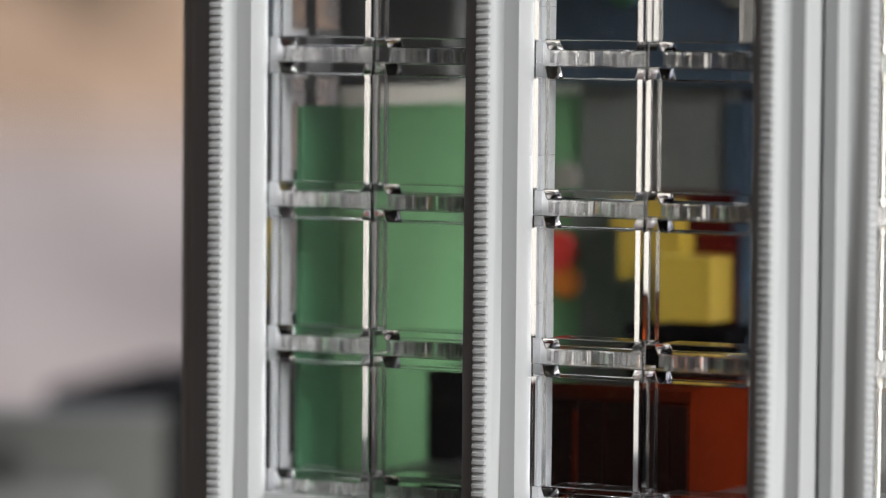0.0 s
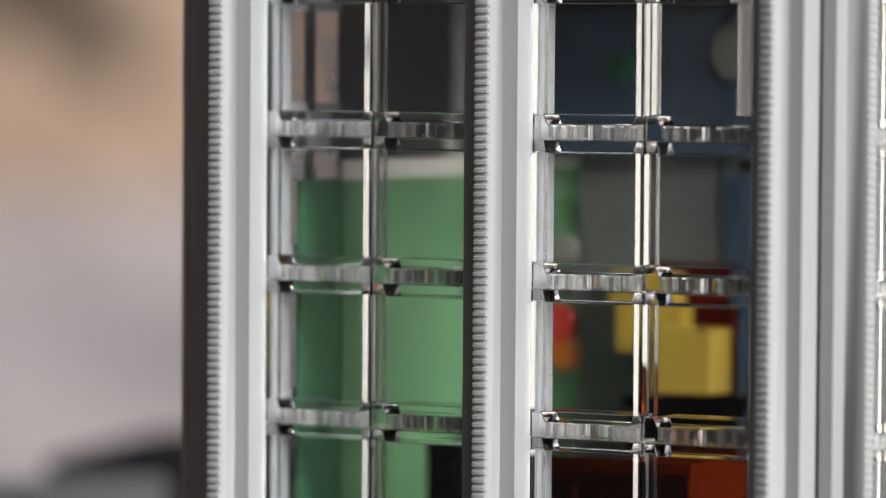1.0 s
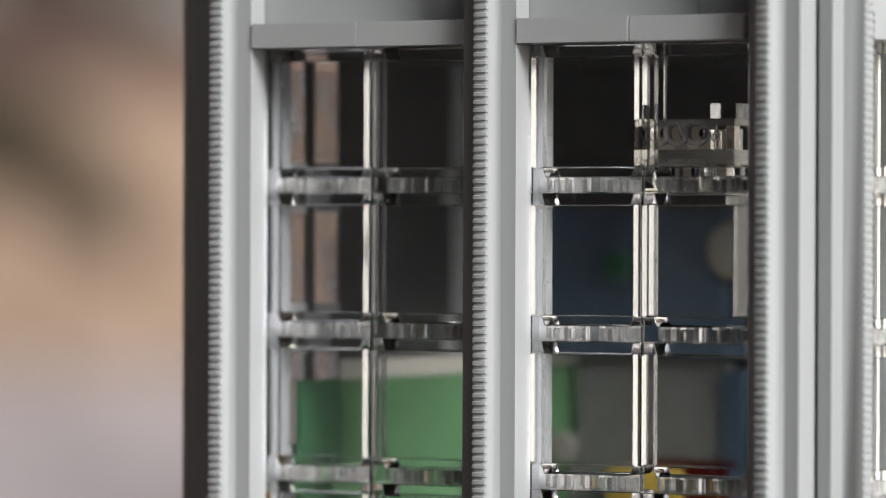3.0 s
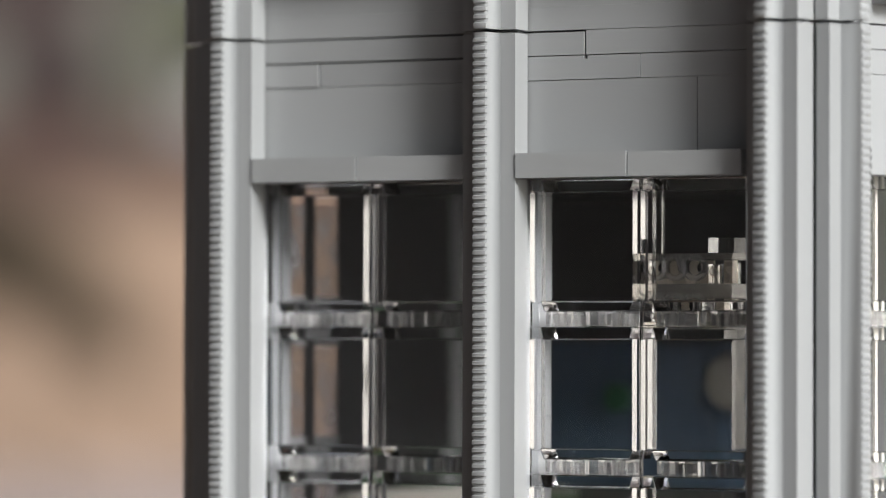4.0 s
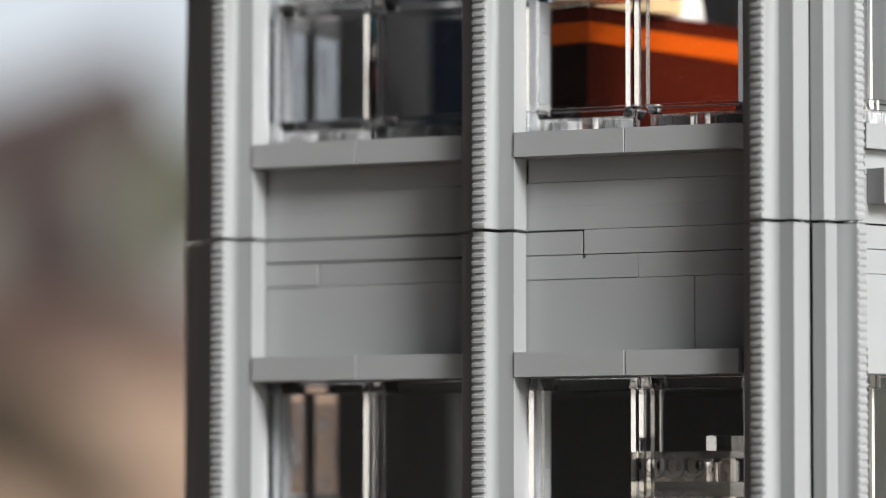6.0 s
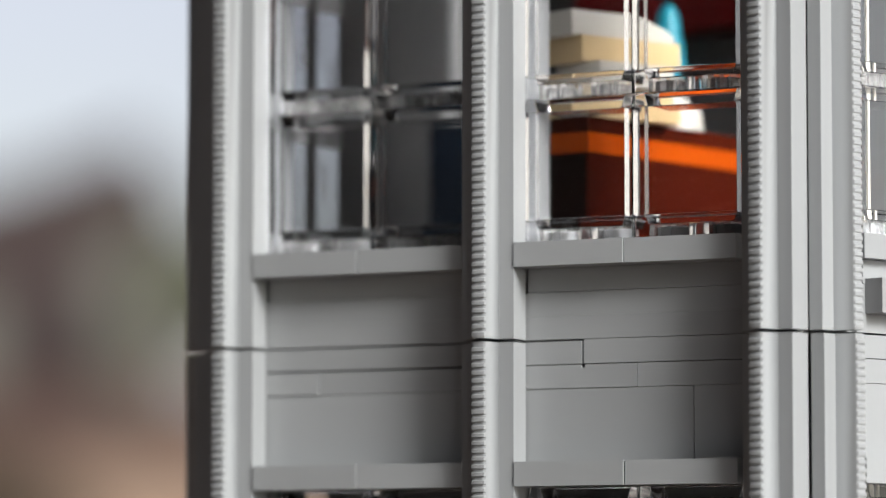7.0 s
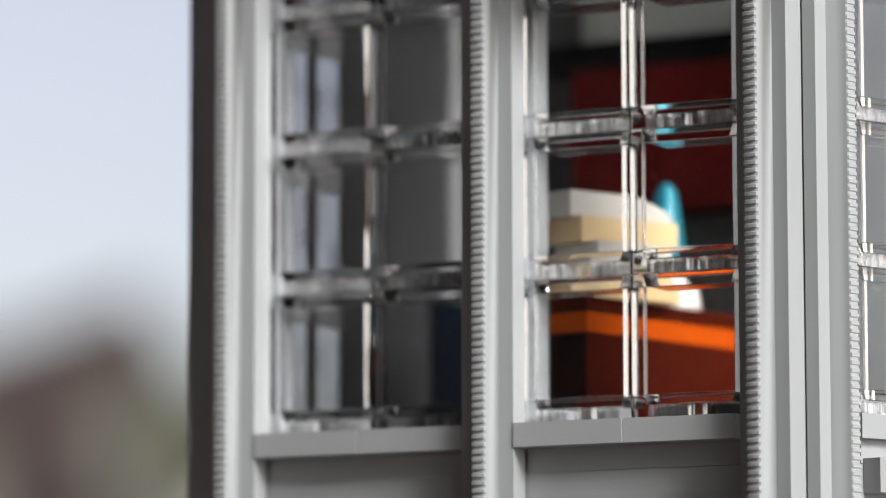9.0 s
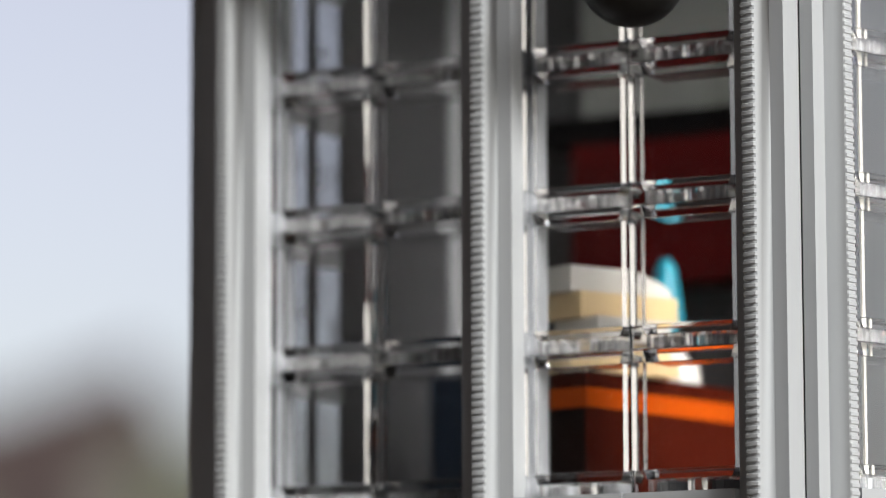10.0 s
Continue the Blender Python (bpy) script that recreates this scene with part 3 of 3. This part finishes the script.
o = thing("grey_box", bx, by, -LIFT, "grey plastic box with a paler step and studs on the table", "box", turn=32)
part("body", box(-40, 14.5, 0, 14, 0, 116.5, 1.5), BOXGREY, o)
part("lid", box(-40.5, 15, -0.5, 14.5, 116.5, 119, 1.0), BOXGREY, o)
part("step", box(-40, 4.6, -6, -0.1, 0, 106, 0.8), INNERGREY, o, "paler grey step")
for x in (-13, -31):
    part("stud", lathe([(2.6, 0), (2.6, 2.0), (2.3, 2.3)], 24), SLATE, o, "pale stud", place(x, -0.2, 111) @ pose(0, 0, 0, 90))
bx, by, _ = cup(805, 32.0, 0)
o = thing("black_case", bx, by, -LIFT, "black cloth case on the table behind the grey box", "case", turn=32)
part("body", box(-9, 60, 0, 60, 0, 117, 2), CLOTH, o)
bm = bmesh.new()
wv = [[bm.verts.new((x, y, z)) for x, z in ((-16, 116), (61, 116), (61, 122.5), (6, 121.5))] for y in (-1, 61)]
bm.faces.new(wv[0])
bm.faces.new(wv[1][::-1])
for i in range(4):
    j = (i + 1) % 4
    bm.faces.new((wv[0][i], wv[0][j], wv[1][j], wv[1][i]))
part("flap", bm, CLOTH, o)

# ---- the garden and the house beyond ----
ground = part("ground", box(-400, 400, -400, 400, -0.3, 0, 0), CONCRETE, None, unit=1.0)
tagged(ground, "pale paved ground", "ground", kind="structure")


def yonder(dist, left):
    """A pose on the ground, far off along the view past the tower's left side."""
    a = radians(32.5)
    ox, oy = 0.246 - dist * math.sin(a), -0.492 + dist * math.cos(a)
    return pose(ox + left * math.cos(a), oy + left * math.sin(a), 0, 0, 0, 32.5)


# unseen reflector on the ground, added to brighten the clear uprights
bounce_pave = part("pavement", box(-3, 90, 5, 390, 0, 0.02, 0), BOUNCESTONE, None, unit=1.0)
bounce_pave.matrix_world = pose(0, 0, 0, 0, 0, -27.7)
tagged(bounce_pave, "pale reflector sheet on the ground, added out of view", "pavement", kind="structure")

# upright reflector added out of view, its brightness shows in the clear uprights
wall = part("wall_east", box(-7, 7, -0.15, 0.15, 0, 3.6, 0.02), BOUNCESTONE, None, unit=1.0)
wall.matrix_world = pose(5.6, 10.6, 0, 0, 0, 17.5)
tagged(wall, "pale upright reflector, added out of view", "wall", kind="structure")

house = new("house")
house.matrix_world = yonder(40, 0)
tagged(house, "grey green rendered house with a brown tiled roof", "house")
bm = prism([(-6, 0), (0.8, 0), (0.8, 6), (-6, 6)], 0, 3.6)
part("wall", bm, HOUSEWALL, house, unit=1.0)
bm = bmesh.new()
gv = [[bm.verts.new((x, y, z)) for x, z in ((-7.0, 2.3), (0.47, 5.05), (1.1, 3.9), (0.8, 3.5), (-6, 2.2))] for y in (-0.3, 6.3)]
bm.faces.new(gv[0])
bm.faces.new(gv[1][::-1])
for i in range(5):
    j = (i + 1) % 5
    bm.faces.new((gv[0][i], gv[0][j], gv[1][j], gv[1][i]))
part("gable", bm, HOUSEWALL, house, unit=1.0)
bm = bmesh.new()
for (xa, za), (xb, zb), drop in (((-7.2, 2.3), (0.5, 5.1), 0.65), ((0.5, 5.1), (1.25, 3.75), 0.25)):
    q = [bm.verts.new((x, y, z + dz)) for dz in (-drop, 0.3) for y in (-0.5, 6.5) for x, z in ((xa, za), (xb, zb))]
    for f in ((0, 2, 3, 1), (4, 5, 7, 6), (0, 1, 5, 4), (2, 6, 7, 3), (0, 4, 6, 2), (1, 3, 7, 5)):
        bm.faces.new([q[i] for i in f])
part("roof", bm, ROOFTILE, house, unit=1.0)
part("door", box(-0.76, 0.08, -0.42, -0.28, 2.2, 4.15, 0.01), MAROON, house, "maroon painted door", unit=1.0)

o = new("garden_wall")
o.matrix_world = yonder(31, 0)
tagged(o, "tan rendered garden wall", "wall")
part("wall", box(-6, 5, 0, 0.3, 0, 2.0, 0.02), PLASTER, o, unit=1.0)
part("coping", box(-6, 5, -0.06, 0.36, 2.0, 2.55, 0.03), EARTH, o, "brown brick coping", unit=1.0)


def leafy(name, m, blobs, count, size, label, category, mat):
    o = new(name)
    o.matrix_world = m
    tagged(o, label, category)
    bm = bmesh.new()
    rnd = random.Random(5)
    for cx, cy, cz, r in blobs:
        for _ in range(count):
            d = Vector((rnd.gauss(0, 1), rnd.gauss(0, 1), rnd.gauss(0, 1))).normalized() * r * rnd.random() ** 0.4
            c = Vector((cx, cy, cz)) + d
            t = Euler((rnd.uniform(0, 6), rnd.uniform(0, 6), rnd.uniform(0, 6))).to_matrix()
            s = size * rnd.uniform(0.6, 1.3)
            bm.faces.new([bm.verts.new(c + t @ Vector(p) * s) for p in ((-0.5, 0, 0), (0, -0.25, 0.08), (0.5, 0, 0), (0, 0.25, 0.08))])
    part("crown", bm, mat, o, unit=1.0)
    return o


shrub = leafy("shrub", yonder(28, 0), [(-0.85, 0, 1.6, 0.5), (-0.45, 0, 1.55, 0.35), (-0.2, 0, 1.35, 0.3), (0.05, 0, 1.15, 0.25), (0.2, 0, 0.95, 0.2)], 1500, 0.1, "dark leafed shrub before the garden wall", "shrub", LEAF)
part("stem", lathe([(0.05, 0), (0.04, 0.6), (0.02, 1.2)], 10), TABLEWOOD, shrub, "", pose(-0.3, 0, 0), 1.0)
tree = leafy("tree", yonder(38, 0.8), [(0.1, 0, 4.0, 0.4), (-0.1, 0, 3.6, 0.3), (0.5, 0, 3.9, 0.5)], 700, 0.14, "grey green leafed tree beside the house", "tree", PALELEAF)
part("trunk", lathe([(0.12, 0), (0.1, 1.5), (0.05, 3.6)], 12), TABLEWOOD, tree, "", None, 1.0)
cottage = new("cottage")
cottage.matrix_world = yonder(50, 3.6)
tagged(cottage, "pale rendered cottage behind the tree", "house")
part("wall", box(-3, 3, 0, 5, 0, 4.6, 0.01), PALE, cottage, unit=1.0)
part("roof", box(-3.2, 3.2, -0.2, 5.2, 4.6, 4.9, 0.05), ROOFTILE, cottage, unit=1.0)

# unseen light blockers: a dark wall on one side, a grey one behind the camera, and a ceiling; open towards the light
# and the garden
for name, dims, mat, label, cat in (("wall_west", (-1.25, -1.1, -3.5, 0.35, 0, 2.6), DARKBLOCKER, "unseen dark wall added to block light from the left", "wall"),
                                    ("wall_south", (-1.1, 2.6, -3.65, -3.5, 0, 2.6), GREYBLOCKER, "unseen grey wall added to block light behind the camera", "wall"),
                                    ("ceiling", (-1.25, 0.9, -3.65, 0.5, 2.6, 2.75), DARKBLOCKER, "unseen dark ceiling added to block light from above", "ceiling")):
    o = part(name, box(*dims, 0.01), mat, None, unit=1.0)
    tagged(o, label, cat, kind="structure")
